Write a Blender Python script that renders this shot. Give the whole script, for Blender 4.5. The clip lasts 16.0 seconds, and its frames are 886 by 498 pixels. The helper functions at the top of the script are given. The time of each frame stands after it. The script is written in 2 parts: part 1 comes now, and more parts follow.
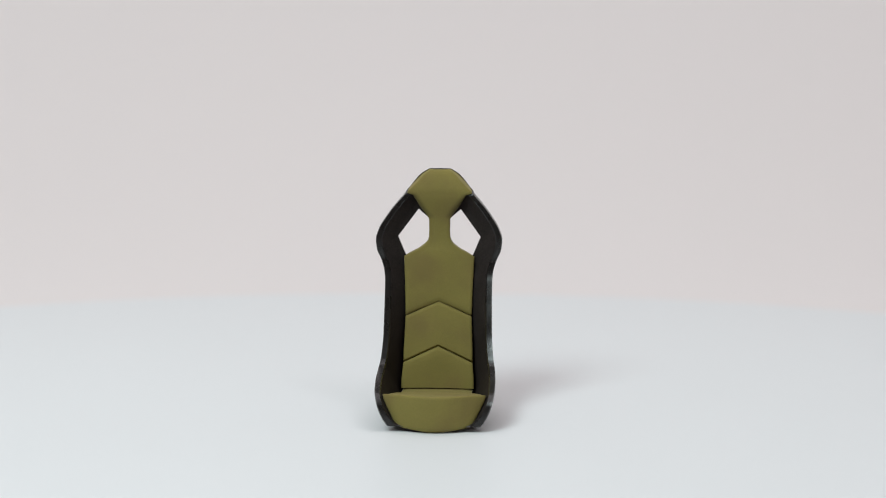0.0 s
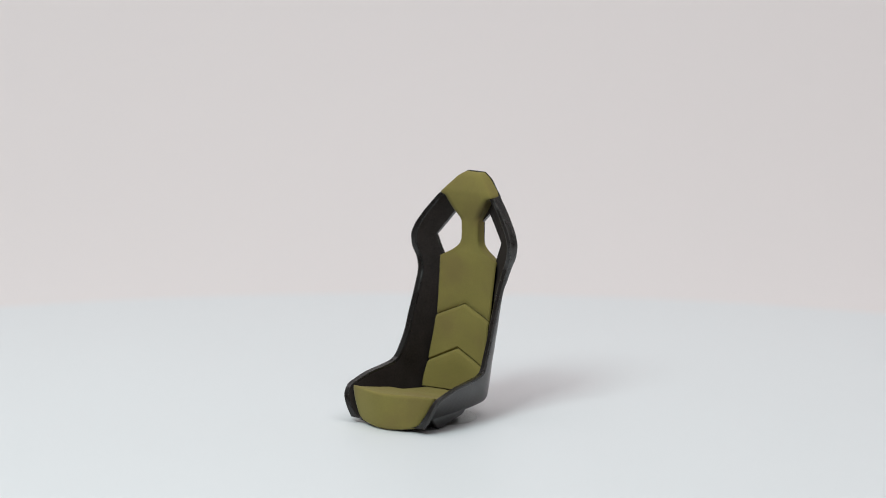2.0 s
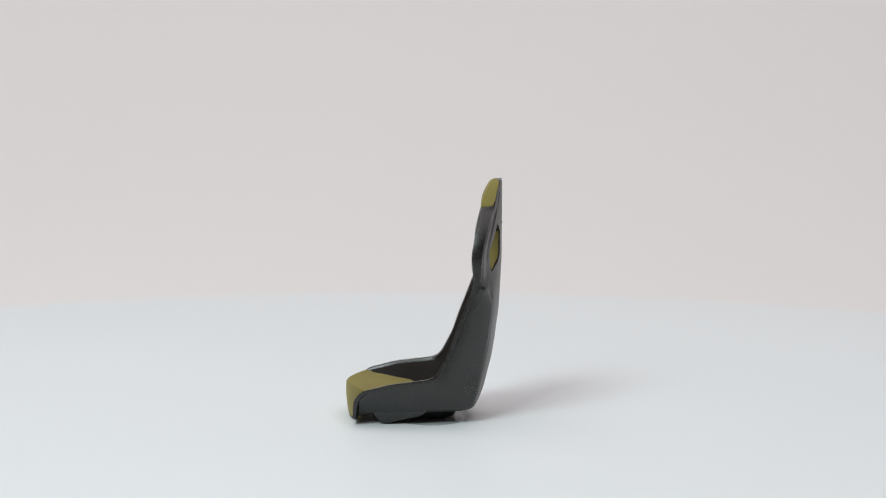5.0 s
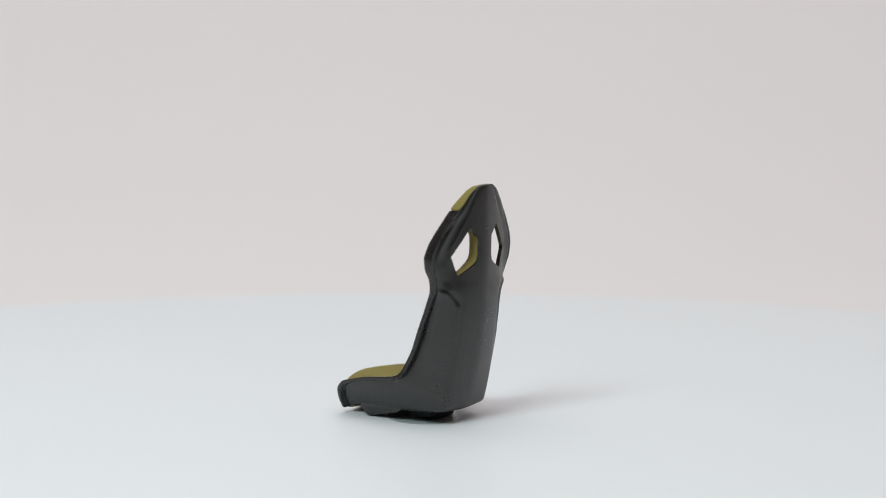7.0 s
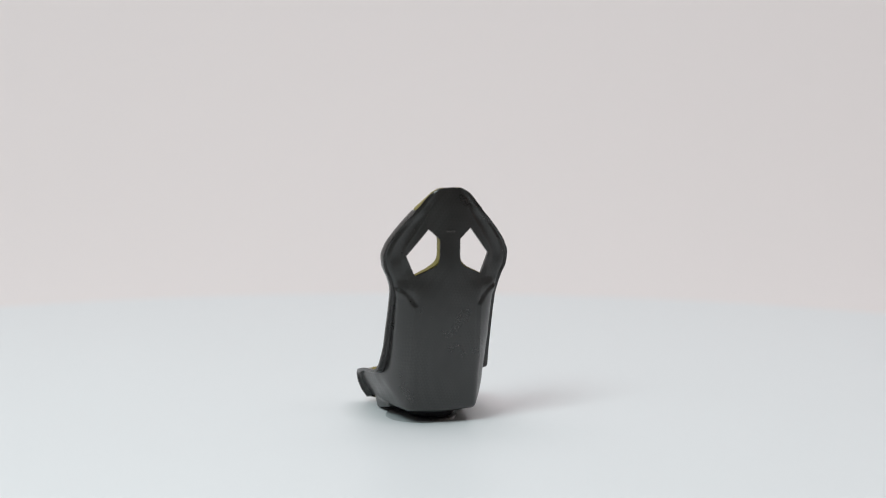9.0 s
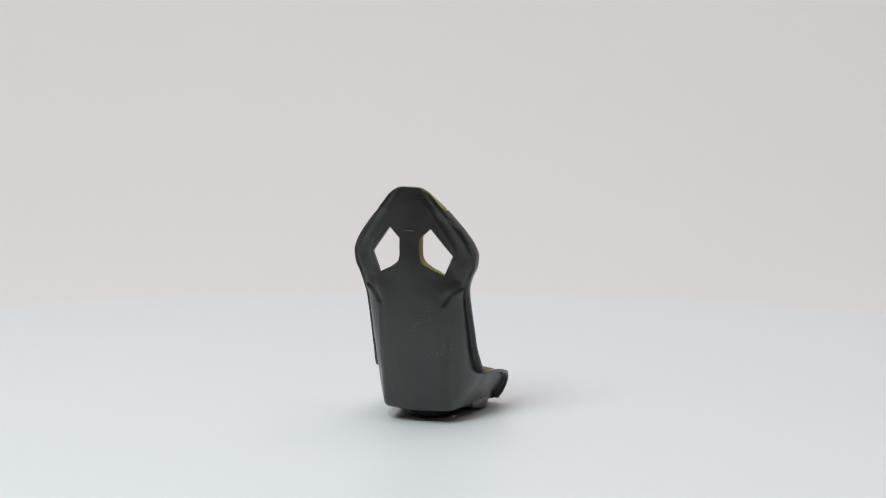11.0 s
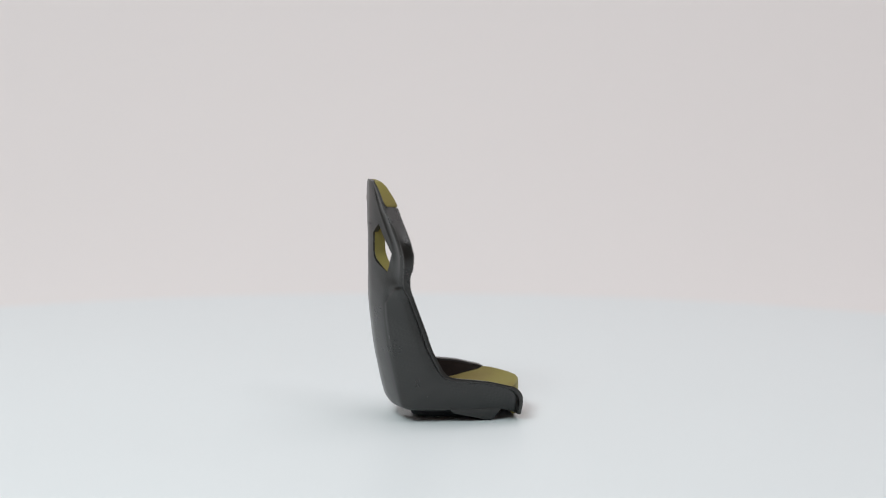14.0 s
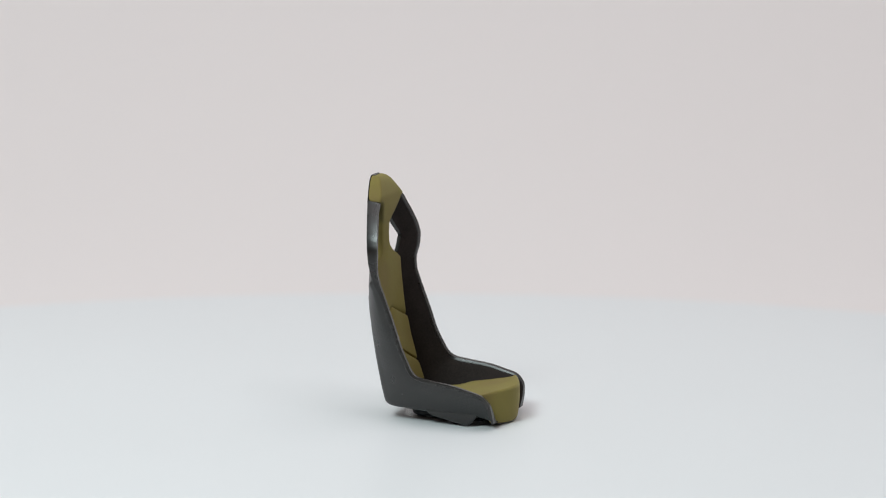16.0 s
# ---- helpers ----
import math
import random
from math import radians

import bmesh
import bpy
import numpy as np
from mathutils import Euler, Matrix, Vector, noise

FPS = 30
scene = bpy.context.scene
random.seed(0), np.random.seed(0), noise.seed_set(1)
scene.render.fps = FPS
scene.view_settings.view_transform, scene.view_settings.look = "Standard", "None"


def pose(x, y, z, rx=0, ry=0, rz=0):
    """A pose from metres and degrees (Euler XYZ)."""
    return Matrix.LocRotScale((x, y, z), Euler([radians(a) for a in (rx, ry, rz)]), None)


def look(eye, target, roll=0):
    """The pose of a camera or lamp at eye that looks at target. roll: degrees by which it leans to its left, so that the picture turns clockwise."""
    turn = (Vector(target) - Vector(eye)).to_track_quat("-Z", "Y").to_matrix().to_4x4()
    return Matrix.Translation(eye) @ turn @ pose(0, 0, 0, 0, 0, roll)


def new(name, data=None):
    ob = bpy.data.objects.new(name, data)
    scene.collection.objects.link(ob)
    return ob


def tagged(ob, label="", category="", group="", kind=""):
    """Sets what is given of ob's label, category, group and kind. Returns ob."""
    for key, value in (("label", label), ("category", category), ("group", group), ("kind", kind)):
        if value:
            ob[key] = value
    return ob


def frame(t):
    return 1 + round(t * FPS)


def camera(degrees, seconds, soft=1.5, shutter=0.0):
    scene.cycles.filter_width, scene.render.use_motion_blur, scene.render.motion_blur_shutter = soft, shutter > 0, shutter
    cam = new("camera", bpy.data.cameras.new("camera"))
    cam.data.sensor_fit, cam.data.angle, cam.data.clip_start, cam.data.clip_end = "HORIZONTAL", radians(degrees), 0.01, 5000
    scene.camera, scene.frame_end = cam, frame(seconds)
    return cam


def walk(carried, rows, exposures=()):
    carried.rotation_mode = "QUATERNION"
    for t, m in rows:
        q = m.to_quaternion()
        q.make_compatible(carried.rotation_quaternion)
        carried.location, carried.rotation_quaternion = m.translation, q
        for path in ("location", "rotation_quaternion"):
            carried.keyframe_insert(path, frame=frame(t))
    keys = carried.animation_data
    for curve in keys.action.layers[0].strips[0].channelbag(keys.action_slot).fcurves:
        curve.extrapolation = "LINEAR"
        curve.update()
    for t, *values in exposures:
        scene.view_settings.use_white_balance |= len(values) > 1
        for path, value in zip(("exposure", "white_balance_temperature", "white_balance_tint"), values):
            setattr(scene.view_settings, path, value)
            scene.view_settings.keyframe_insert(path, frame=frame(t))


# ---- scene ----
# ---- camera: stands still before a small turning model ----
cam = camera(14.89, 16.0, soft=1.0)
EYE = Vector((0.0, -0.5533, 0.1245))
AIM = EYE + Vector((0.00250, 0.98517, -0.17156))
cam.data.dof.use_dof = True
cam.data.dof.focus_distance, cam.data.dof.aperture_fstop = 0.563, 14.0
walk(cam, [(0.0, look(EYE, AIM, 0.369)), (16.0, look(EYE, AIM, 0.369))],
     exposures=[(0.0, 0.0), (16.0, 0.0)])

# ---- light: lamps of a small white photo tent ----
MM = 0.001
world = bpy.data.worlds.new("world")
world.use_nodes = True
world.node_tree.nodes["Background"].inputs["Color"].default_value = (0.8, 0.85, 0.9, 1)
world.node_tree.nodes["Background"].inputs["Strength"].default_value = 0.05
scene.world = world


def area_lamp(name, eye, target, width, height, watts, colour):
    data = bpy.data.lights.new(name, "AREA")
    data.shape, data.size, data.size_y = "RECTANGLE", width, height
    data.energy, data.color = watts, colour
    ob = new(name, data)
    ob.matrix_world = look(eye, target)
    return ob


area_lamp("ceiling_panel_light", (0.0, 0.02, 0.69), (0.0, 0.02, 0.0), 0.8, 0.72, 2.98, (1.0, 0.948, 0.972))
area_lamp("softbox_light", (-0.24, -0.36, 0.48), (0.0, 0.0, 0.02), 0.22, 0.22, 2.12, (0.85, 1.0, 1.0))
area_lamp("small_softbox_light", (0.27, -0.27, 0.53), (0.0, 0.0, 0.02), 0.10, 0.10, 0.20, (0.95, 0.98, 1.0))


# ---- materials ----
def material(name, colour, rough, spec=0.5, grain=0.0, grain_size=0.0005, vary=0.08, vary_size=0.01, coat=0.0, rough_vary=0.1):
    """A paint or plastic with grain (bump), slow colour drift and uneven gloss, at real size in metres."""
    m = bpy.data.materials.new(name)
    m.use_nodes = True
    nodes, links = m.node_tree.nodes, m.node_tree.links
    b = nodes["Principled BSDF"]
    b.inputs["Specular IOR Level"].default_value = spec
    b.inputs["Coat Weight"].default_value = coat
    b.inputs["Coat Roughness"].default_value = 0.25
    co = nodes.new("ShaderNodeTexCoord")
    slow = nodes.new("ShaderNodeTexNoise")
    slow.inputs["Scale"].default_value, slow.inputs["Detail"].default_value = 1 / vary_size, 5
    fine = nodes.new("ShaderNodeTexNoise")
    fine.inputs["Scale"].default_value, fine.inputs["Detail"].default_value = 1 / grain_size, 3
    links.new(co.outputs["Object"], slow.inputs["Vector"])
    links.new(co.outputs["Object"], fine.inputs["Vector"])
    both = nodes.new("ShaderNodeMath")
    both.operation = "MULTIPLY_ADD"
    both.inputs[1].default_value = 0.5
    links.new(fine.outputs["Fac"], both.inputs[0])
    half = nodes.new("ShaderNodeMath")
    half.operation = "MULTIPLY"
    half.inputs[1].default_value = 0.5
    links.new(slow.outputs["Fac"], half.inputs[0])
    links.new(half.outputs[0], both.inputs[2])
    ramp = nodes.new("ShaderNodeMapRange")
    ramp.inputs["From Min"].default_value, ramp.inputs["From Max"].default_value = 0.3, 0.7
    ramp.inputs["To Min"].default_value, ramp.inputs["To Max"].default_value = 1 - vary, 1 + vary
    links.new(both.outputs[0], ramp.inputs["Value"])
    mix = nodes.new("ShaderNodeVectorMath")
    mix.operation = "SCALE"
    mix.inputs[0].default_value = colour
    links.new(ramp.outputs["Result"], mix.inputs["Scale"])
    links.new(mix.outputs["Vector"], b.inputs["Base Color"])
    gloss = nodes.new("ShaderNodeMapRange")
    gloss.inputs["From Min"].default_value, gloss.inputs["From Max"].default_value = 0.3, 0.7
    gloss.inputs["To Min"].default_value, gloss.inputs["To Max"].default_value = rough - rough_vary / 2, rough + rough_vary / 2
    links.new(slow.outputs["Fac"], gloss.inputs["Value"])
    links.new(gloss.outputs["Result"], b.inputs["Roughness"])
    if grain:
        bump = nodes.new("ShaderNodeBump")
        bump.inputs["Strength"].default_value, bump.inputs["Distance"].default_value = grain, grain_size * 0.5
        links.new(fine.outputs["Fac"], bump.inputs["Height"])
        links.new(bump.outputs["Normal"], b.inputs["Normal"])
    return m


PLATTER = material("white_satin_plastic", (0.772, 0.797, 0.810), 0.44, 0.16, vary=0.01, vary_size=0.06, rough_vary=0.04)
SHEET = material("warm_white_paper", (0.826, 0.790, 0.782), 0.9, 0.2, vary=0.012, vary_size=0.15)
TENT = material("unseen_tent_white", (0.82, 0.81, 0.80), 0.9, 0.1, grain=0.2, grain_size=0.002, vary=0.02, vary_size=0.2)
BLACK = material("black_gloss_paint", (0.0125, 0.0108, 0.0100), 0.28, 0.48, grain=0.04, grain_size=0.0003, vary=0.30, vary_size=0.003, rough_vary=0.08)
# inside of the shell: brown reflected light is put into this black
INSIDE_TINT = material("black_inside_brown_tint", (0.0285, 0.0230, 0.0215), 0.62, 0.09, grain=0.06, grain_size=0.0003, vary=0.30, vary_size=0.003, rough_vary=0.10)
SKIN = material("black_resin_skin", (0.0150, 0.0145, 0.0138), 0.33, 0.70, grain=0.025, grain_size=0.00020, vary=0.15, vary_size=0.004, rough_vary=0.12)
DARK = material("dark_mount_resin", (0.008, 0.010, 0.012), 0.5, 0.4, grain=0.15, grain_size=0.0003, vary=0.15, vary_size=0.002)
OLIVE = material("olive_flock", (0.234, 0.196, 0.058), 0.85, 0.15, grain=0.35, grain_size=0.00016, vary=0.13, vary_size=0.005)

# for added walls out of view that the black rims reflect as brown
ROOM = material("unseen_room_brown", (0.30, 0.225, 0.20), 0.9, 0.1, vary=0.1, vary_size=0.3)

DESK = material("dark_desk", (0.075, 0.045, 0.032), 0.45, 0.4, vary=0.15, vary_size=0.05)

# flocked pads catch a little light at their edges; the shell shows a faint woven print
OLIVE.node_tree.nodes["Principled BSDF"].inputs["Sheen Weight"].default_value = 0.35
OLIVE.node_tree.nodes["Principled BSDF"].inputs["Sheen Roughness"].default_value = 0.4
OLIVE.node_tree.nodes["Principled BSDF"].inputs["Sheen Tint"].default_value = (0.85, 0.8, 0.5, 1)


def mixed_in(m, colour, mask):
    """Lay a second colour over the base colour of m where the socket mask is 1."""
    nodes, links = m.node_tree.nodes, m.node_tree.links
    base = nodes["Principled BSDF"].inputs["Base Color"]
    mix = nodes.new("ShaderNodeMix")
    mix.data_type = "RGBA"
    links.new(base.links[0].from_socket, mix.inputs["A"])
    mix.inputs["B"].default_value = (*colour, 1)
    links.new(mask, mix.inputs["Factor"])
    links.new(mix.outputs["Result"], base)


def math_node(m, kind, *values):
    node = m.node_tree.nodes.new("ShaderNodeMath")
    node.operation = kind
    for socket, value in zip(node.inputs, values):
        if isinstance(value, (int, float)):
            socket.default_value = value
        else:
            m.node_tree.links.new(value, socket)
    return node.outputs[0]


def step_node(m, value, lo, hi):
    node = m.node_tree.nodes.new("ShaderNodeMapRange")
    node.interpolation_type = "SMOOTHSTEP"
    node.inputs["From Min"].default_value, node.inputs["From Max"].default_value = lo, hi
    m.node_tree.links.new(value, node.inputs["Value"])
    return node.outputs["Result"]


def woven(m, size, amount):
    nodes, links = m.node_tree.nodes, m.node_tree.links
    b = nodes["Principled BSDF"]
    co, turn, check = nodes.new("ShaderNodeTexCoord"), nodes.new("ShaderNodeMapping"), nodes.new("ShaderNodeTexChecker")
    turn.inputs["Rotation"].default_value = (radians(45), radians(10), radians(45))
    check.inputs["Scale"].default_value = 1 / size
    check.inputs["Color1"].default_value = (1 - amount,) * 3 + (1,)
    check.inputs["Color2"].default_value = (1 + amount,) * 3 + (1,)
    links.new(co.outputs["Object"], turn.inputs["Vector"])
    links.new(turn.outputs["Vector"], check.inputs["Vector"])
    rough = b.inputs["Roughness"].links[0].from_socket
    mul = nodes.new("ShaderNodeMath")
    mul.operation = "MULTIPLY"
    links.new(rough, mul.inputs[0])
    links.new(check.outputs["Color"], mul.inputs[1])
    links.new(mul.outputs[0], b.inputs["Roughness"])
    patch = nodes.new("ShaderNodeTexNoise")
    patch.inputs["Scale"].default_value = 130
    links.new(co.outputs["Object"], patch.inputs["Vector"])
    where = step_node(m, patch.outputs["Fac"], 0.40, 0.62)
    mixed_in(m, (0.085, 0.083, 0.080), math_node(m, "MULTIPLY", math_node(m, "MULTIPLY", check.outputs["Fac"], where), 0.11))


woven(SKIN, 0.00042, 0.04)


def blotched_olive(m):
    """Brownish blotches at random, and black overspray along the slanted lower edges of the headrest."""
    nodes, links = m.node_tree.nodes, m.node_tree.links
    co, split, blotch = nodes.new("ShaderNodeTexCoord"), nodes.new("ShaderNodeSeparateXYZ"), nodes.new("ShaderNodeTexNoise")
    blotch.inputs["Scale"].default_value, blotch.inputs["Detail"].default_value = 140, 3
    links.new(co.outputs["Object"], split.inputs["Vector"])
    links.new(co.outputs["Object"], blotch.inputs["Vector"])
    mixed_in(m, (0.185, 0.125, 0.055), math_node(m, "MULTIPLY", step_node(m, blotch.outputs["Fac"], 0.42, 0.72), 0.45))
    across = math_node(m, "MULTIPLY", math_node(m, "SUBTRACT", math_node(m, "ABSOLUTE", split.outputs["X"]), 0.00205), 0.832)
    along = math_node(m, "MULTIPLY", math_node(m, "SUBTRACT", split.outputs["Z"], 0.0333), 0.555)
    ragged = math_node(m, "MULTIPLY", blotch.outputs["Fac"], 0.0009)
    reach = math_node(m, "ADD", math_node(m, "SUBTRACT", across, along), ragged)
    band = math_node(m, "MULTIPLY", step_node(m, split.outputs["Z"], 0.0325, 0.0340), step_node(m, split.outputs["Z"], 0.0376, 0.0368))
    spray = math_node(m, "MULTIPLY", step_node(m, reach, -0.0006, 0.0006), math_node(m, "MULTIPLY", band, 0.6))
    mixed_in(m, (0.018, 0.016, 0.012), spray)


blotched_olive(OLIVE)


def specks(m):
    """A few pale dust grains and nicks."""
    nodes, links = m.node_tree.nodes, m.node_tree.links
    co, cells = nodes.new("ShaderNodeTexCoord"), nodes.new("ShaderNodeTexVoronoi")
    cells.inputs["Scale"].default_value = 260
    links.new(co.outputs["Object"], cells.inputs["Vector"])
    mixed_in(m, (0.16, 0.155, 0.15), step_node(m, cells.outputs["Distance"], 0.026, 0.014))


specks(SKIN)


def pale_edges(m):
    """Paler colour along the sharp edges."""
    geo = m.node_tree.nodes.new("ShaderNodeNewGeometry")
    mixed_in(m, (0.11, 0.105, 0.10), math_node(m, "MULTIPLY", step_node(m, geo.outputs["Pointiness"], 0.52, 0.57), 0.35))


pale_edges(BLACK)

CLEAR = bpy.data.materials.new("clear_plastic")
CLEAR.use_nodes = True
cn = CLEAR.node_tree.nodes
cn.remove(cn["Principled BSDF"])
cb = cn.new("ShaderNodeBsdfGlossy")
cb.inputs["Color"].default_value = (0.95, 0.96, 0.96, 1)
cb.inputs["Roughness"].default_value = 0.14
see = cn.new("ShaderNodeBsdfTransparent")
see.inputs["Color"].default_value = (0.93, 0.94, 0.94, 1)
film = cn.new("ShaderNodeMixShader")
film.inputs["Fac"].default_value = 0.12
CLEAR.node_tree.links.new(see.outputs[0], film.inputs[1])
CLEAR.node_tree.links.new(cb.outputs[0], film.inputs[2])
CLEAR.node_tree.links.new(film.outputs[0], cn["Material Output"].inputs["Surface"])


# ---- mesh helpers ----
def part(name, bm, mat, parent=None, label="", smooth=True):
    """Link a bmesh as one mesh object under a thing or a part."""
    me = bpy.data.meshes.new(name)
    bmesh.ops.recalc_face_normals(bm, faces=bm.faces)
    for f in bm.faces:
        f.smooth = smooth
    bm.to_mesh(me)
    bm.free()
    me.materials.append(mat)
    ob = new(name, me)
    if parent:
        ob.parent = parent
    if label:
        ob["label"] = label
    return ob


def sharpen(ob, degrees=35):
    ob.data.set_sharp_from_angle(angle=radians(degrees))
    return ob


def box(bm, lo, hi, bevel=0.0):
    made = bmesh.ops.create_cube(bm, size=1)
    for v in made["verts"]:
        v.co = Vector([(a + b) / 2 + c * (b - a) for a, b, c in zip(lo, hi, v.co)])
    if bevel:
        edges = list({e for v in made["verts"] for e in v.link_edges})
        bmesh.ops.bevel(bm, geom=edges, offset=bevel, segments=3, affect="EDGES", profile=0.5)


def smooth_rows(rows, steps):
    """Smooth curves through the rows of a table that never overshoot them, however uneven the rows lie."""
    a = np.array(rows, float)
    h = np.maximum(np.linalg.norm(np.diff(a, axis=0), axis=1), 1e-6)
    slope = np.diff(a, axis=0) / h[:, None]
    tan = np.zeros_like(a)
    tan[0], tan[-1] = slope[0], slope[-1]
    for i in range(1, len(a) - 1):
        w1, w2 = 2 * h[i] + h[i - 1], h[i] + 2 * h[i - 1]
        for c in range(a.shape[1]):
            p, q = slope[i - 1, c], slope[i, c]
            tan[i, c] = (w1 + w2) / (w1 / p + w2 / q) if p * q > 1e-12 else 0.0
    out = []
    for i in range(len(a) - 1):
        for k in range(steps):
            t = k / steps
            out.append((2 * t ** 3 - 3 * t * t + 1) * a[i] + (t ** 3 - 2 * t * t + t) * h[i] * tan[i]
                       + (3 * t * t - 2 * t ** 3) * a[i + 1] + (t ** 3 - t * t) * h[i] * tan[i + 1])
    out.append(a[-1])
    return out


def prism(bm, outline, depth0, depth1, axis):
    """Extrude a closed outline of pairs along x (pairs y, z) or y (pairs x, z)."""
    rings = []
    for d in (depth0, depth1):
        ring = []
        for u, w in outline:
            co = (d, u, w) if axis == "x" else (u, d, w)
            ring.append(bm.verts.new(Vector(co) * MM))
        rings.append(ring)
    n = len(outline)
    for i in range(n):
        j = (i + 1) % n
        bm.faces.new((rings[0][i], rings[0][j], rings[1][j], rings[1][i]))
    bm.faces.new(rings[0])
    bm.faces.new(rings[1][::-1])


# ---- setting: sheet that sweeps up behind; unseen tent sides, room walls and ceiling added ----
def sweep():
    bm = bmesh.new()
    prof = [(-0.02, -0.012), (0.15, -0.012)]
    r = 0.37
    for k in range(1, 25):
        a = k / 24 * math.pi / 2
        prof.append((0.15 + r * math.sin(a), -0.012 + r * (1 - math.cos(a))))
    prof.append((0.52, 0.70))
    rows = [[bm.verts.new((x, y, z)) for y, z in prof] for x in (-0.60, 0.60)]
    back = [[bm.verts.new((x, y + (0.004 if z > 0.0 else 0.0), z - (0.004 if z < 0.3 else 0.0))) for y, z in prof] for x in (-0.60, 0.60)]
    for i in range(len(prof) - 1):
        bm.faces.new((rows[0][i], rows[1][i], rows[1][i + 1], rows[0][i + 1]))
        bm.faces.new((back[0][i + 1], back[1][i + 1], back[1][i], back[0][i]))
    return tagged(part("backdrop", bm, SHEET), "warm white paper sweep curving up behind the board", "backdrop", kind="structure")


def unseen_slab(name, lo, hi, label, mat=TENT):
    bm = bmesh.new()
    box(bm, lo, hi)
    return tagged(part(name, bm, mat, smooth=False), label, "tent wall", kind="structure")


sweep()
unseen_slab("table", (-0.80, -0.90, -0.040), (0.80, 0.58, -0.017), "dark brown table top under the white board", DESK)
# white sides out of view, added to bounce light onto seat and sheet
unseen_slab("wall_west", (-0.625, 0.20, -0.017), (-0.605, 0.54, 0.72), "unseen white tent side added for bounce light")
unseen_slab("wall_east", (0.605, 0.20, -0.017), (0.625, 0.54, 0.72), "unseen white tent side added for bounce light")
# unseen surround, added so that the shell has brown to reflect
unseen_slab("wall_south", (-0.80, -0.90, -0.017), (0.80, -0.88, 0.95), "unseen brown wall added behind the camera for reflections", ROOM)
unseen_slab("wall_front_west", (-0.82, -0.90, -0.017), (-0.80, 0.58, 0.95), "unseen brown side wall added for reflections", ROOM)
unseen_slab("wall_front_east", (0.80, -0.90, -0.017), (0.82, 0.58, 0.95), "unseen brown side wall added for reflections", ROOM)
unseen_slab("wall_north", (-0.80, 0.56, -0.017), (0.80, 0.58, 0.95), "unseen brown wall added behind the backdrop", ROOM)
unseen_slab("ceiling", (-0.80, -0.90, 0.95), (0.80, 0.58, 0.97), "unseen brown ceiling added over the table", ROOM)


# ---- glossy board on which the turning disc lies ----
def make_board():
    board = tagged(new("display_board"), "oval white glossy plastic board under the turning model seat", "display board")
    A, B, n = 165.0, 119.5, 160
    bm = bmesh.new()
    prof = [(100.0, 0), (60.0, 0), (14.0, 0)]            # way in from the edge, height
    for k in range(1, 13):
        a = k / 12 * math.pi / 2
        prof.append((14.0 * (1 - math.sin(a)), -3.5 * (1 - math.cos(a))))
    prof += [(0.0, -5.0), (1.0, -6.0), (20.0, -6.0)]
    mid = bm.verts.new((0, 0, 0))
    rings = []
    for inset, z in prof:
        rings.append([bm.verts.new(((A - inset) * MM * math.cos(2 * math.pi * i / n), (B - inset) * MM * math.sin(2 * math.pi * i / n), z * MM)) for i in range(n)])
    for i in range(n):
        j = (i + 1) % n
        bm.faces.new((mid, rings[0][i], rings[0][j]))
        for a, b in zip(rings, rings[1:]):
            bm.faces.new((a[i], b[i], b[j], a[j]))
    bm.faces.new(rings[-1][::-1])
    part("plate", bm, PLATTER, board)
    bm = bmesh.new()
    bmesh.ops.create_cone(bm, cap_ends=True, segments=96, radius1=0.100, radius2=0.100, depth=0.006)
    bmesh.ops.scale(bm, vec=(1.45, 1, 1), verts=bm.verts)
    bmesh.ops.translate(bm, verts=bm.verts, vec=(0, 0, -0.009))
    sharpen(part("base", bm, PLATTER, board, "low plastic base"))
    return board


make_board()

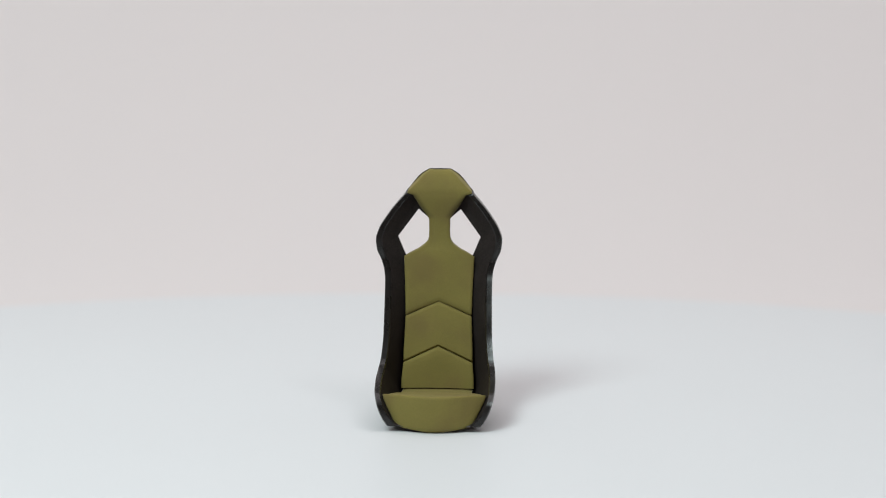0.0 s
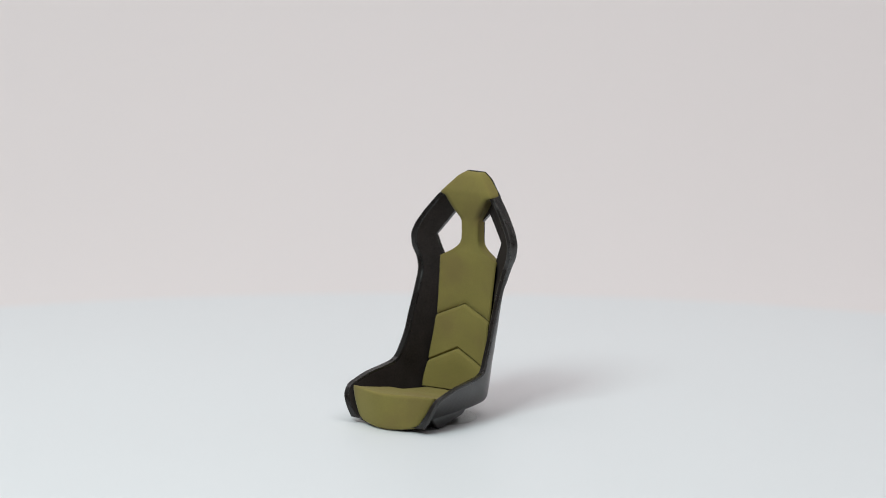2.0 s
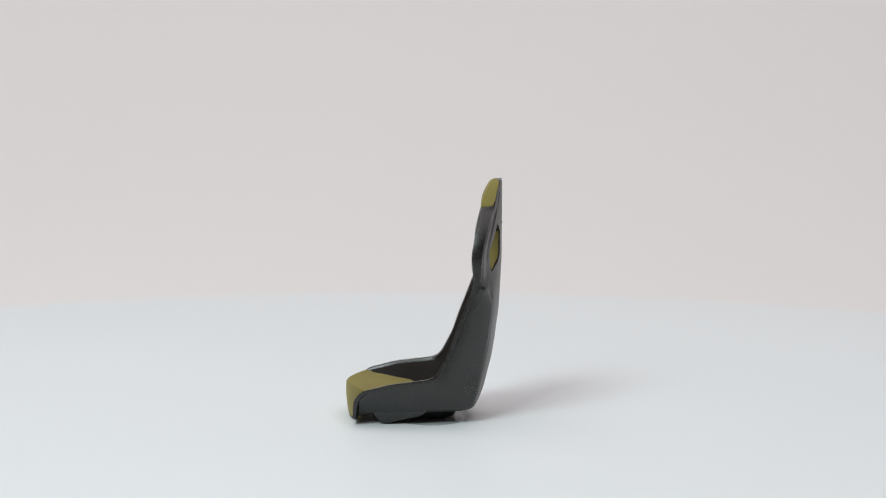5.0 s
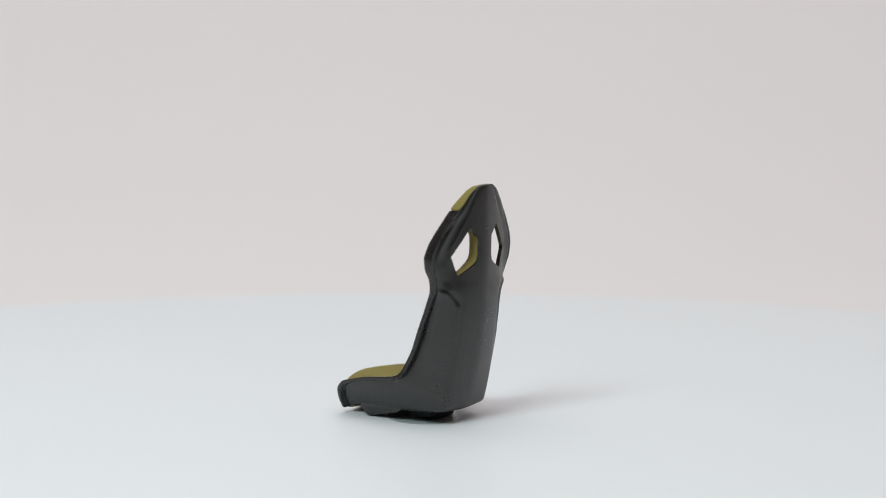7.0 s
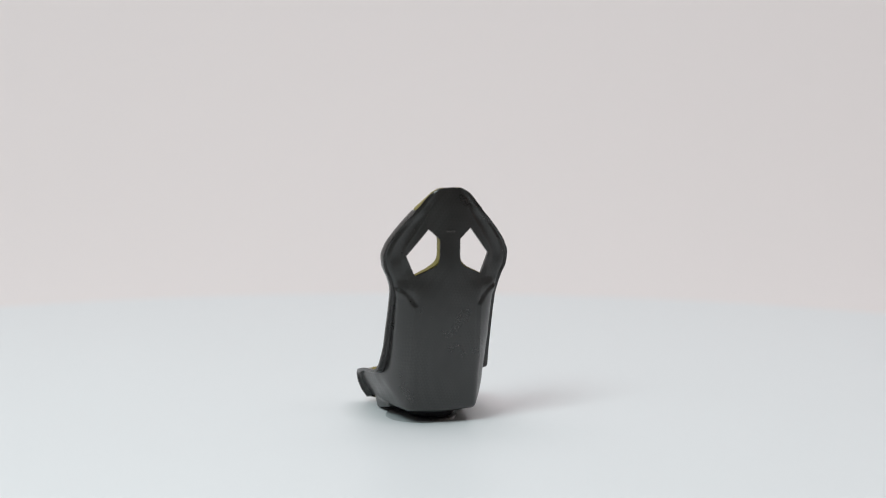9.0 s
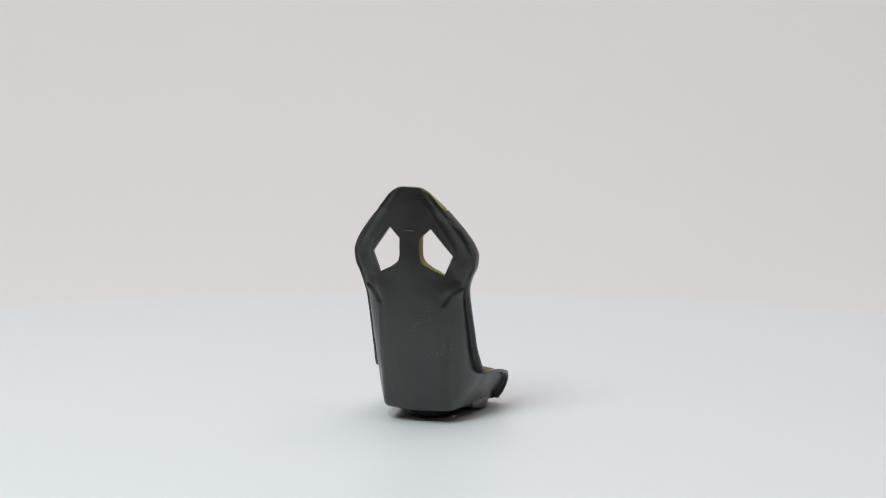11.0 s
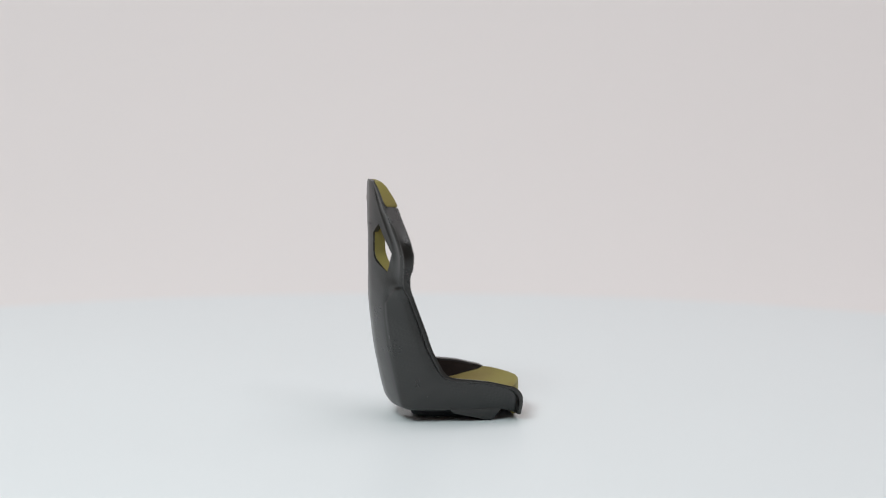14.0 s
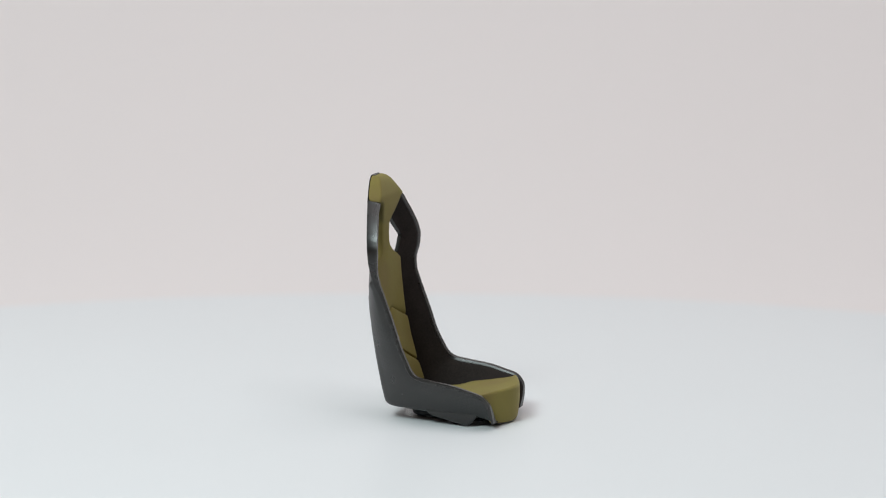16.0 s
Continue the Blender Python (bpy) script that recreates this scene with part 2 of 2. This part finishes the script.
# ---- model racing seat (all numbers in millimetres, front towards -y) ----
# C: middle of the outer skin, K: crease, F: root of the rim, B and E: outer and front edge of the rim, d: way inwards, w: width of the rim, bow: swell of the flank
#    Cy, Cz, Kx, Ky, Kz, Fx, Fy, Fz, Bx, By, Bz, Ex, Ey, Ez, dy, dz, w, bow
STATIONS = [
    (10.75, 41.05, 0.9, 10.68, 41.05, 1.6, 10.6, 41.05, 1.9, 10.5, 41.0, 1.9, 10.42, 41.0, -1, 0, 0.5, 0),
    (10.85, 40.2, 1.7, 10.62, 40.2, 2.75, 10.45, 40.2, 3.2, 10.3, 40.2, 3.2, 10.2, 40.2, -1, 0, 0.7, -0.08),
    (10.85, 38, 2.9, 10.42, 38, 4.45, 10.05, 38, 5.1, 9.85, 38, 5.1, 9.75, 38, -1, 0, 1, -0.2),
    (10.85, 37.5, 3.1, 10.36, 37.5, 4.95, 9.95, 37.5, 5.55, 9.72, 37.5, 5.55, 9.62, 37.5, -1, 0, 1.2, -0.2),
    (10.85, 37.1, 3.3, 10.3, 37.1, 5.2, 9.87, 37.1, 5.8, 9.62, 37.1, 5.8, 7.62, 37.1, -1, 0, 1.1, -0.2),
    (10.85, 35.5, 4.2, 10.02, 35.5, 6.7, 9.4, 35.5, 7.2, 9.15, 35.5, 7.2, 7.28, 35.5, -1, 0, 0.95, -0.35),
    (10.85, 33.5, 5.4, 9.6, 33.5, 8.25, 8.9, 33.5, 8.75, 8.6, 33.5, 8.75, 6.78, 33.5, -1, 0, 0.95, -0.35),
    (10.85, 31.3, 6.6, 9.1, 31.3, 9.55, 8.4, 31.3, 10.1, 8.1, 31.3, 10.1, 6.34, 31.3, -1, 0, 0.95, -0.35),
    (10.85, 29.6, 6.9, 8.9, 29.6, 10.05, 8.15, 29.6, 10.6, 7.85, 29.6, 10.6, 6.15, 29.6, -1, 0, 0.95, -0.35),
    (10.85, 28, 6.6, 8.9, 28, 9.9, 8.05, 28, 10.45, 7.75, 28, 10.45, 6.22, 28, -1, 0, 0.95, -0.2),
    (10.8, 26, 6.2, 9.1, 26, 9.1, 7.95, 26, 9.65, 7.65, 26, 9.65, 6.5, 26, -1, 0, 0.95, -0.1),
    (10.75, 24.2, 5.9, 9.4, 24.2, 8.6, 7.7, 24.2, 9.15, 7.35, 24.2, 9.15, 6.3, 24.2, -1, 0, 0.95, 0.25),
    (10.7, 22.4, 5.3, 9.65, 22.4, 8.2, 6.9, 22.4, 9, 6.5, 22.4, 9, 5.7, 22.4, -1, 0, 0.95, 0.3),
    (10.6, 19.7, 5.2, 9.6, 19.7, 8.15, 5.9, 19.7, 9, 5.5, 19.7, 9, 4.75, 19.7, -1, 0, 0.95, 0.35),
    (10.32, 16.9, 5.25, 9.35, 16.9, 8.1, 4.9, 16.9, 9.05, 4.5, 16.9, 9.05, 3.75, 16.9, -1, 0, 0.95, 0.4),
    (10, 14, 5.4, 9, 14, 8.1, 3.9, 14, 9.1, 3.5, 14, 9.1, 2.8, 14, -1, 0, 0.95, 0.38),
    (9.6, 11.5, 5.7, 8.5, 11.5, 8.15, 2.8, 11.6, 9.25, 2.4, 11.7, 9.25, 1.75, 11.8, -0.97, 0.2, 0.95, 0.4),
    (9, 9.05, 5.75, 8, 9.05, 8.34, 1.6, 9.6, 9.45, 1.4, 9.9, 9.45, 0.85, 10.2, -0.9, 0.4, 0.95, 0.4),
    (8.05, 5.4, 5.8, 7.2, 5.4, 8.5, 0.55, 8.6, 9.62, 0.45, 9, 9.62, 0.15, 9.5, -0.8, 0.6, 0.95, 0.36),
    (7.05, 3.4, 5.85, 6.6, 3.7, 8.64, -0.6, 8.3, 9.72, -0.65, 8.65, 9.72, -0.7, 9.15, -0.6, 0.8, 0.95, 0.28),
    (6, 2.95, 6.05, 5.5, 3.25, 8.74, -1.8, 8.1, 9.77, -1.8, 8.4, 9.77, -1.8, 8.95, -0.2, 1, 0.95, 0.18),
    (2, 2.8, 6.5, 2, 3, 8.92, -4, 7.7, 9.85, -4, 8.1, 9.85, -4, 8.65, 0, 1, 0.95, 0.1),
    (-2, 2.6, 6.85, -3, 2.8, 8.98, -6.5, 7.4, 9.9, -6.5, 7.8, 9.9, -6.5, 8.3, 0, 1, 0.95, 0.05),
    (-6, 2.4, 6.8, -7, 2.7, 8.96, -9.3, 6.7, 9.88, -9.3, 7.1, 9.88, -9.3, 7.6, 0, 1, 0.95, 0),
    (-9.5, 2.1, 6.7, -9.8, 2.6, 8.84, -11, 5.9, 9.75, -11.2, 6.45, 9.75, -11.3, 7.0, 0, 1, 0.85, 0),
    (-12, 1.5, 6.5, -11.6, 2.2, 8.3, -11.9, 4.6, 9.3, -12.2, 4.8, 9.3, -12.8, 5.2, 0, 1, 1.0, 0),
    (-13.2, 1.15, 6.2, -12.3, 1.9, 7.5, -12.1, 3, 8.5, -12.5, 3.1, 8.5, -13, 3.3, 0, 1, 1.4, 0),
    (-13.4, 1.05, 6, -12.6, 1.7, 6.9, -12.3, 1.9, 7.6, -12.6, 1.9, 7.7, -13, 2, 0, 1, 1.7, 0),
]


def lean(z):
    """How far the upper seat leans back at the height z."""
    t = min(1.0, max(0.0, (z - 12.0) / 18.0))
    return 0.28 * t * t * (3 - 2 * t)


def half_section(row):
    """Outer then inner skin of one side, from the middle of the back round the rim to the middle inside."""
    cy, cz, kx, ky, kz, fx, fy, fz, bx, by, bz, ex, ey, ez, dy, dz, w, bow = row
    C, K, F = Vector((0, cy, cz)), Vector((kx, ky, kz)), Vector((fx, fy, fz))
    B, E = Vector((bx, by, bz)), Vector((ex, ey, ez))
    d = Vector((0, dy, dz)).normalized()
    Ci = C + d * 0.6
    I = E + Vector((-w, 0, 0)) - d * 0.1
    Wi = K + d * 0.6
    Wi.x = min(Wi.x - 0.15 + 0.25 * max(0.0, dz), I.x - 0.25) if kx > 2 else Wi.x
    pts = []
    for k in range(6):                                   # back panel, crowned with no ridge in the middle
        t = k / 6 * 1.02
        p = C.lerp(K, t)
        pts.append(p + (C - K - Vector((C.x - K.x, 0, 0))) * 0.55 * t * (1 - t))
    a, b = pts[-1], K.lerp(F, 0.13)
    for k in range(1, 5):                                # crease, turned with a small radius
        t = k / 4
        pts.append(a * (1 - t) ** 2 + K * 2 * t * (1 - t) + b * t * t)
    out = Vector((0.9, 0.35 * max(0.0, -dy), 0))
    for k in range(1, 9):                                # side wall, bowed outwards
        t = k / 9
        pts.append(K.lerp(F, 0.13 + 0.85 * t) + out * bow * 4 * t * (1 - t))
    n_side = len(pts)
    pts.append(F + d * 0.28 * min(1.0, max(0.0, (37 - cz) / 3)))
    pts.append(F.lerp(B, 0.5) + d * 0.05)
    pts.append(F.lerp(B, 0.93))
    pts.append(B.lerp(E, 0.12))
    pts.append(B.lerp(E, 0.75))
    pts.append(E.lerp(I, 0.05) + (E - B) * 0.02)
    pts.append(E.lerp(I, 0.3))
    pts.append(E.lerp(I, 0.7))
    pts.append(I.lerp(E, 0.06))
    pts.append(I.lerp(Wi, 0.06))
    for k in range(1, 5):
        pts.append(I.lerp(Wi, k / 5))
    pts.append(Wi)
    for k in range(1, 4):
        pts.append(Wi.lerp(Ci, k / 4))
    pts.append(Ci)
    return [p + Vector((0, lean(p.z), 0)) for p in pts]


N_SKIN, N_RIM = 18, 26                                   # last points of a half section on the outer skin and on the rim


def arc_top(x):
    """Upper edge of the raised flank below the shoulder."""
    return 24.6 - 0.16 * max(0.0, 8.6 - x) ** 2.2 - 0.25 * max(0.0, 8.6 - x)


def make_shell(parent):
    bm = bmesh.new()
    loops = []
    for row in smooth_rows(STATIONS, 9):
        half = half_section(row)
        n = len(half)
        side = []
        for i, p in enumerate(half):
            q = p.copy()
            if 7 <= i <= 17 and p.z < 30:                # flank stands proud below its curved top edge
                rise = min(1.0, max(0.0, (arc_top(p.x) - p.z) / 0.4))
                fade = min(1.0, max(0.0, (i - 7.0) / 1.2)) * min(1.0, max(0.0, (18 - i) / 1.5))
                q += Vector((0.75, 0.65, 0)) * 0.34 * rise * fade * min(1.0, max(0.0, (p.z - 9.5) / 6))
            side.append(q)
        right = side
        left = [Vector((-p.x, p.y, p.z)) for p in side]
        ring = right + left[-2:0:-1]                     # closed: outer middle, right rim, inner middle, left rim
        loops.append([bm.verts.new(p * MM) for p in ring])
    m = len(loops[0])
    for a, b in zip(loops, loops[1:]):
        for i in range(m):
            j = (i + 1) % m
            f = bm.faces.new((a[i], a[j], b[j], b[i]))
            k = min(i, m - 1 - i)
            f.material_index = 1 if k <= N_SKIN else 0 if k <= N_RIM else 2
    for ring in (loops[0], loops[-1]):
        k = m // 2
        for i in range(k):
            quad = [ring[i], ring[i + 1], ring[(m - i - 1) % m], ring[(m - i) % m]]
            quad = list(dict.fromkeys(quad))
            if len(quad) > 2:
                bm.faces.new(quad)
    shell = part("shell", bm, BLACK, parent, "satin black moulded shell with two shoulder openings")
    shell.data.materials.append(SKIN)                    # outside: bare resin; rim: gloss paint; inside: black tinted brown for reflected light
    shell.data.materials.append(INSIDE_TINT)
    cut = bmesh.new()
    for s in (1, -1):
        out = [(3.55, 34.3), (1.70, 32.6), (1.70, 29.4), (1.92, 28.55), (2.5, 27.95), (5.6, 26.5), (6.95, 29.8)]
        prism(cut, [(s * x, z) for x, z in out], 3.0, 14.0, "y")
    cutter = part("opening_cutter", cut, BLACK)
    mod = shell.modifiers.new("openings", "BOOLEAN")
    mod.operation, mod.object, mod.solver = "DIFFERENCE", cutter, "EXACT"
    dg = bpy.context.evaluated_depsgraph_get()
    dg.update()
    cut_mesh = bpy.data.meshes.new_from_object(shell.evaluated_get(dg))
    shell.modifiers.clear()
    shell.data = cut_mesh
    bpy.data.objects.remove(cutter)
    for p in shell.data.polygons:
        p.use_smooth = True
    return sharpen(shell, 38)


def pad(name, rows, parent, label="", crown=0.05, lip=0.4):
    """A cushion panel: rows of (z at the middle, half width, chevron slope, front y, back y)."""
    bm = bmesh.new()
    us = [-1, -0.985, -0.95, -0.88, -0.75, -0.5, -0.25, 0, 0.25, 0.5, 0.75, 0.88, 0.95, 0.985, 1]
    n = len(rows)
    grid = []
    for r, (z, w, k, yf, yb) in enumerate(rows):
        line = []
        narrow = 1 - 0.09 * min(1.0, max(0.0, (z - 37.35) / 1.5))
        dish = crown if z > 27 else crown - 0.65 * min(1.0, (27 - z) / 8)
        for u in us:
            x = u * w * narrow
            edge = min((1 - abs(u)) * w, lip) / lip
            sink = lip * 0.7 * (1 - math.sqrt(max(0.0, 1 - (1 - edge) ** 2)))
            y = yf + dish * u * u + sink + lean(z)
            line.append(bm.verts.new(Vector((x, y, z - k * abs(x))) * MM))
        grid.append(line)
    ends = [[bm.verts.new(Vector((rows[r][1] * u * (0.995 if rows[r][0] > 27.0 else 0.86), (rows[r][4] if rows[r][0] > 27.0 else min(rows[r][4], rows[r][3] + 1.5 - 0.5 * abs(u))) + lean(rows[r][0]), rows[r][0] - rows[r][2] * abs(rows[r][1] * u))) * MM) for u in us] for r in range(n)]
    for a, b, c, d in zip(grid, grid[1:], ends, ends[1:]):
        for i in range(len(us) - 1):
            bm.faces.new((a[i], a[i + 1], b[i + 1], b[i]))
            bm.faces.new((c[i + 1], c[i], d[i], d[i + 1]))
        bm.faces.new((a[0], b[0], d[0], c[0]))
        bm.faces.new((a[-1], c[-1], d[-1], b[-1]))
    for g, e in ((grid[0], ends[0]), (grid[-1], ends[-1])):
        for i in range(len(us) - 1):
            bm.faces.new((g[i], e[i], e[i + 1], g[i + 1]))
    return sharpen(part(name, bm, OLIVE, parent, label), 50)


def make_pads(parent):
    upper = [(40.95, 1.8, 0, 9.45, 10.35), (40.75, 2.12, 0, 8.95, 10.32), (40.2, 2.98, 0, 8.5, 10.18), (39.2, 4.0, 0, 8.0, 9.95), (38.2, 4.9, 0, 7.6, 9.75),
             (37.55, 5.4, 0, 7.4, 9.45), (37.25, 5.45, 0, 7.45, 9.0), (36.9, 4.45, 0, 7.4, 9.3), (36.2, 4.0, 0, 7.5, 9.5), (35.2, 3.45, 0, 7.75, 9.65),
             (34.2, 2.75, 0, 8.05, 9.9), (33.3, 2.05, 0, 8.3, 10.1), (32.7, 1.78, 0, 8.4, 10.3), (31.0, 1.74, 0, 8.45, 10.3), (29.6, 1.78, 0, 8.4, 10.3),
             (28.9, 2.0, 0, 8.3, 10.25), (28.4, 2.45, 0.02, 8.2, 10.15), (28.0, 3.5, 0.11, 8.1, 9.8), (27.9, 4.7, 0.185, 8.05, 9.5), (27.8, 5.9, 0.237, 8.0, 9.0), (27.3, 5.9, 0.22, 7.9, 8.8),
             (25.5, 5.82, 0.2, 7.9, 8.8), (23.5, 5.72, 0.25, 7.8, 9.2), (21.5, 5.64, 0.34, 7.7, 9.3), (19.9, 5.58, 0.42, 7.55, 9.2), (19.2, 5.58, 0.43, 7.55, 9.2), (18.92, 5.55, 0.43, 7.72, 9.2)]
    pad("upper_pad", upper, parent, "olive flocked headrest and upper back pad")
    mid = [(18.82, 5.5, 0.43, 7.6, 9.2), (18.65, 5.58, 0.43, 7.3, 9.2), (18.2, 5.58, 0.43, 7.15, 9.2), (15.8, 5.68, 0.44, 6.7, 8.8), (13.3, 5.8, 0.45, 6.05, 8.4), (11.9, 5.85, 0.46, 5.7, 8.0), (11.6, 5.8, 0.46, 5.92, 8.0)]
    pad("middle_pad", mid, parent, "olive flocked middle back pad with chevron edges")
    low = [(11.5, 5.8, 0.46, 5.82, 8.0), (11.3, 5.85, 0.46, 5.5, 8.0), (10.9, 5.88, 0.45, 5.3, 7.8), (9.3, 5.95, 0.3, 5.05, 7.3), (7.3, 6.05, 0.12, 4.75, 6.6), (5.6, 6.1, 0, 4.5, 6.0), (4.7, 6.1, 0, 4.35, 5.6)]
    pad("lower_pad", low, parent, "olive flocked lower back pad with chevron top")


def make_cushion(parent):
    bm = bmesh.new()
    #        y      z     w    bow    lift
    rows = [(5.2, 4.4, 5.85, 0, 0), (4.0, 4.5, 5.85, 0, 0), (1.0, 4.8, 5.9, 0, 0), (-2.2, 5.2, 5.95, 0, 0), (-3.4, 5.45, 6.7, 0, 0), (-4.2, 5.7, 7.2, 0, 0), (-7.0, 6.05, 7.8, 0.004, 0), (-10.5, 6.6, 8.3, 0.012, 0), (-12.6, 6.95, 8.5, 0.022, 0),
            (-14.1, 7.14, 8.4, 0.033, 0), (-14.42, 7.04, 8.4, 0.036, 0), (-14.58, 6.75, 8.38, 0.037, 0), (-14.62, 5.3, 7.85, 0.036, 0.002), (-14.5, 3.6, 7.1, 0.034, 0.006),
            (-14.3, 2.0, 6.5, 0.032, 0.014), (-14.1, 1.3, 6.3, 0.03, 0.02), (-13.5, 1.08, 6.2, 0.026, 0.024)]
    rows = smooth_rows(rows, 3)
    us = [-1, -0.97, -0.9, -0.75, -0.5, -0.25, 0, 0.25, 0.5, 0.75, 0.9, 0.97, 1]
    top, low = [], []
    for y, z, w, bow, lift in rows:
        a, b = [], []
        for u in us:
            x = u * w
            drop = 0.25 * max(0.0, abs(u) - 0.88) / 0.12
            front = min(1.0, max(0.0, (-y - 12.0) / 2))
            yy = y + bow / 0.037 * 2.9 * (math.hypot(x / 8.3, 0.35) - 0.35) / 0.71 + drop * 0.8 * front
            zz = z + lift * x * x - drop * 0.6 * (1 - front) - 0.2 * u ** 6 * min(1.0, max(0.0, (-y - 9.0) / 3))
            a.append(bm.verts.new(Vector((x, yy, zz)) * MM))
            b.append(bm.verts.new(Vector((x * (0.82 + 0.14 * front), min(yy + 1.6, max(yy, -11.0) + 0.6), max(zz - 0.9, 4.4 - max(0.0, 3.0 - yy) * 0.06))) * MM))
        top.append(a)
        low.append(b)
    for g, h in zip(top, top[1:]):
        for i in range(len(us) - 1):
            bm.faces.new((g[i], g[i + 1], h[i + 1], h[i]))
    for g, h, k, l in zip(top, top[1:], low, low[1:]):
        bm.faces.new((g[0], h[0], l[0], k[0]))
        bm.faces.new((g[-1], k[-1], l[-1], h[-1]))
    for g, k in ((top[0], low[0]), (top[-1], low[-1])):
        for i in range(len(us) - 1):
            bm.faces.new((g[i], k[i], k[i + 1], g[i + 1]))
    return part("seat_cushion", bm, OLIVE, parent, "olive flocked seat cushion with rounded front")


def make_seat():
    seat = tagged(new("racing_seat"), "small black model racing seat with olive pads, slowly turning", "model seat")
    make_shell(seat)
    make_pads(seat)
    make_cushion(seat)
    bm = bmesh.new()
    outline = [(-3.9, -10.5), (3.9, -10.5)] + [(3.9 * math.cos(k * math.pi / 16), 3.9 * math.sin(k * math.pi / 16)) for k in range(17)]
    rings = [[bm.verts.new(Vector((x * f, y * f, z)) * MM) for x, y in outline] for f, z in ((0.91, 1.42), (0.94, 1.6), (0.98, 2.6), (1.06, 3.9))]
    for low, high in zip(rings, rings[1:]):              # block with a round rear, splayed towards the shell
        for i in range(len(outline)):
            j = (i + 1) % len(outline)
            bm.faces.new((low[i], low[j], high[j], high[i]))
    bm.faces.new(rings[0][::-1])
    bm.faces.new(rings[-1])
    sharpen(part("mount", bm, DARK, seat, "dark mounting block under the shell"))
    for s in (1, -1):
        bm = bmesh.new()
        prism(bm, [(-0.6, 3.6), (-1.3, 2.75), (-2.0, 2.4), (-7.8, 1.05), (-8.4, 1.2), (-9.6, 2.4), (-9.9, 3.4)], s * 5.2, s * 7.0, "x")
        bmesh.ops.bevel(bm, geom=list(bm.edges), offset=0.25 * MM, segments=2, affect="EDGES", profile=0.5)
        sharpen(part("skid", bm, SKIN, seat, "black side skid"), 50)
    bm = bmesh.new()
    box(bm, [v * MM for v in (-0.75, 10.78, 33.78)], [v * MM for v in (0.75, 11.18, 34.0)], 0.08 * MM)
    part("tab", bm, BLACK, seat, "tiny moulded bar between the openings")
    return seat


racing_seat = make_seat()


def make_disc():
    bm = bmesh.new()
    bmesh.ops.create_cone(bm, cap_ends=True, segments=72, radius1=6.0 * MM, radius2=5.9 * MM, depth=0.33 * MM)
    bmesh.ops.translate(bm, verts=bm.verts, vec=(0, 0, 0.18 * MM))
    ob = sharpen(part("clear_disc", bm, CLEAR))
    return tagged(ob, "thin clear plastic turning disc under the model seat", "turntable")


clear_disc = make_disc()


# ---- what turns ----
def motions():
    seat_rows, disc_rows = [], []
    for k in range(33):
        t = k * 0.5
        turn = -2.061 - 17.967 * t
        spin = pose(0, 0, 0, 0, 0, turn)
        seat_rows.append((t, spin @ pose(0.0005, 0, -0.001)))
        disc_rows.append((t, spin @ pose(0.0020, -0.0005, 0)))
    walk(racing_seat, seat_rows)
    walk(clear_disc, disc_rows)


motions()
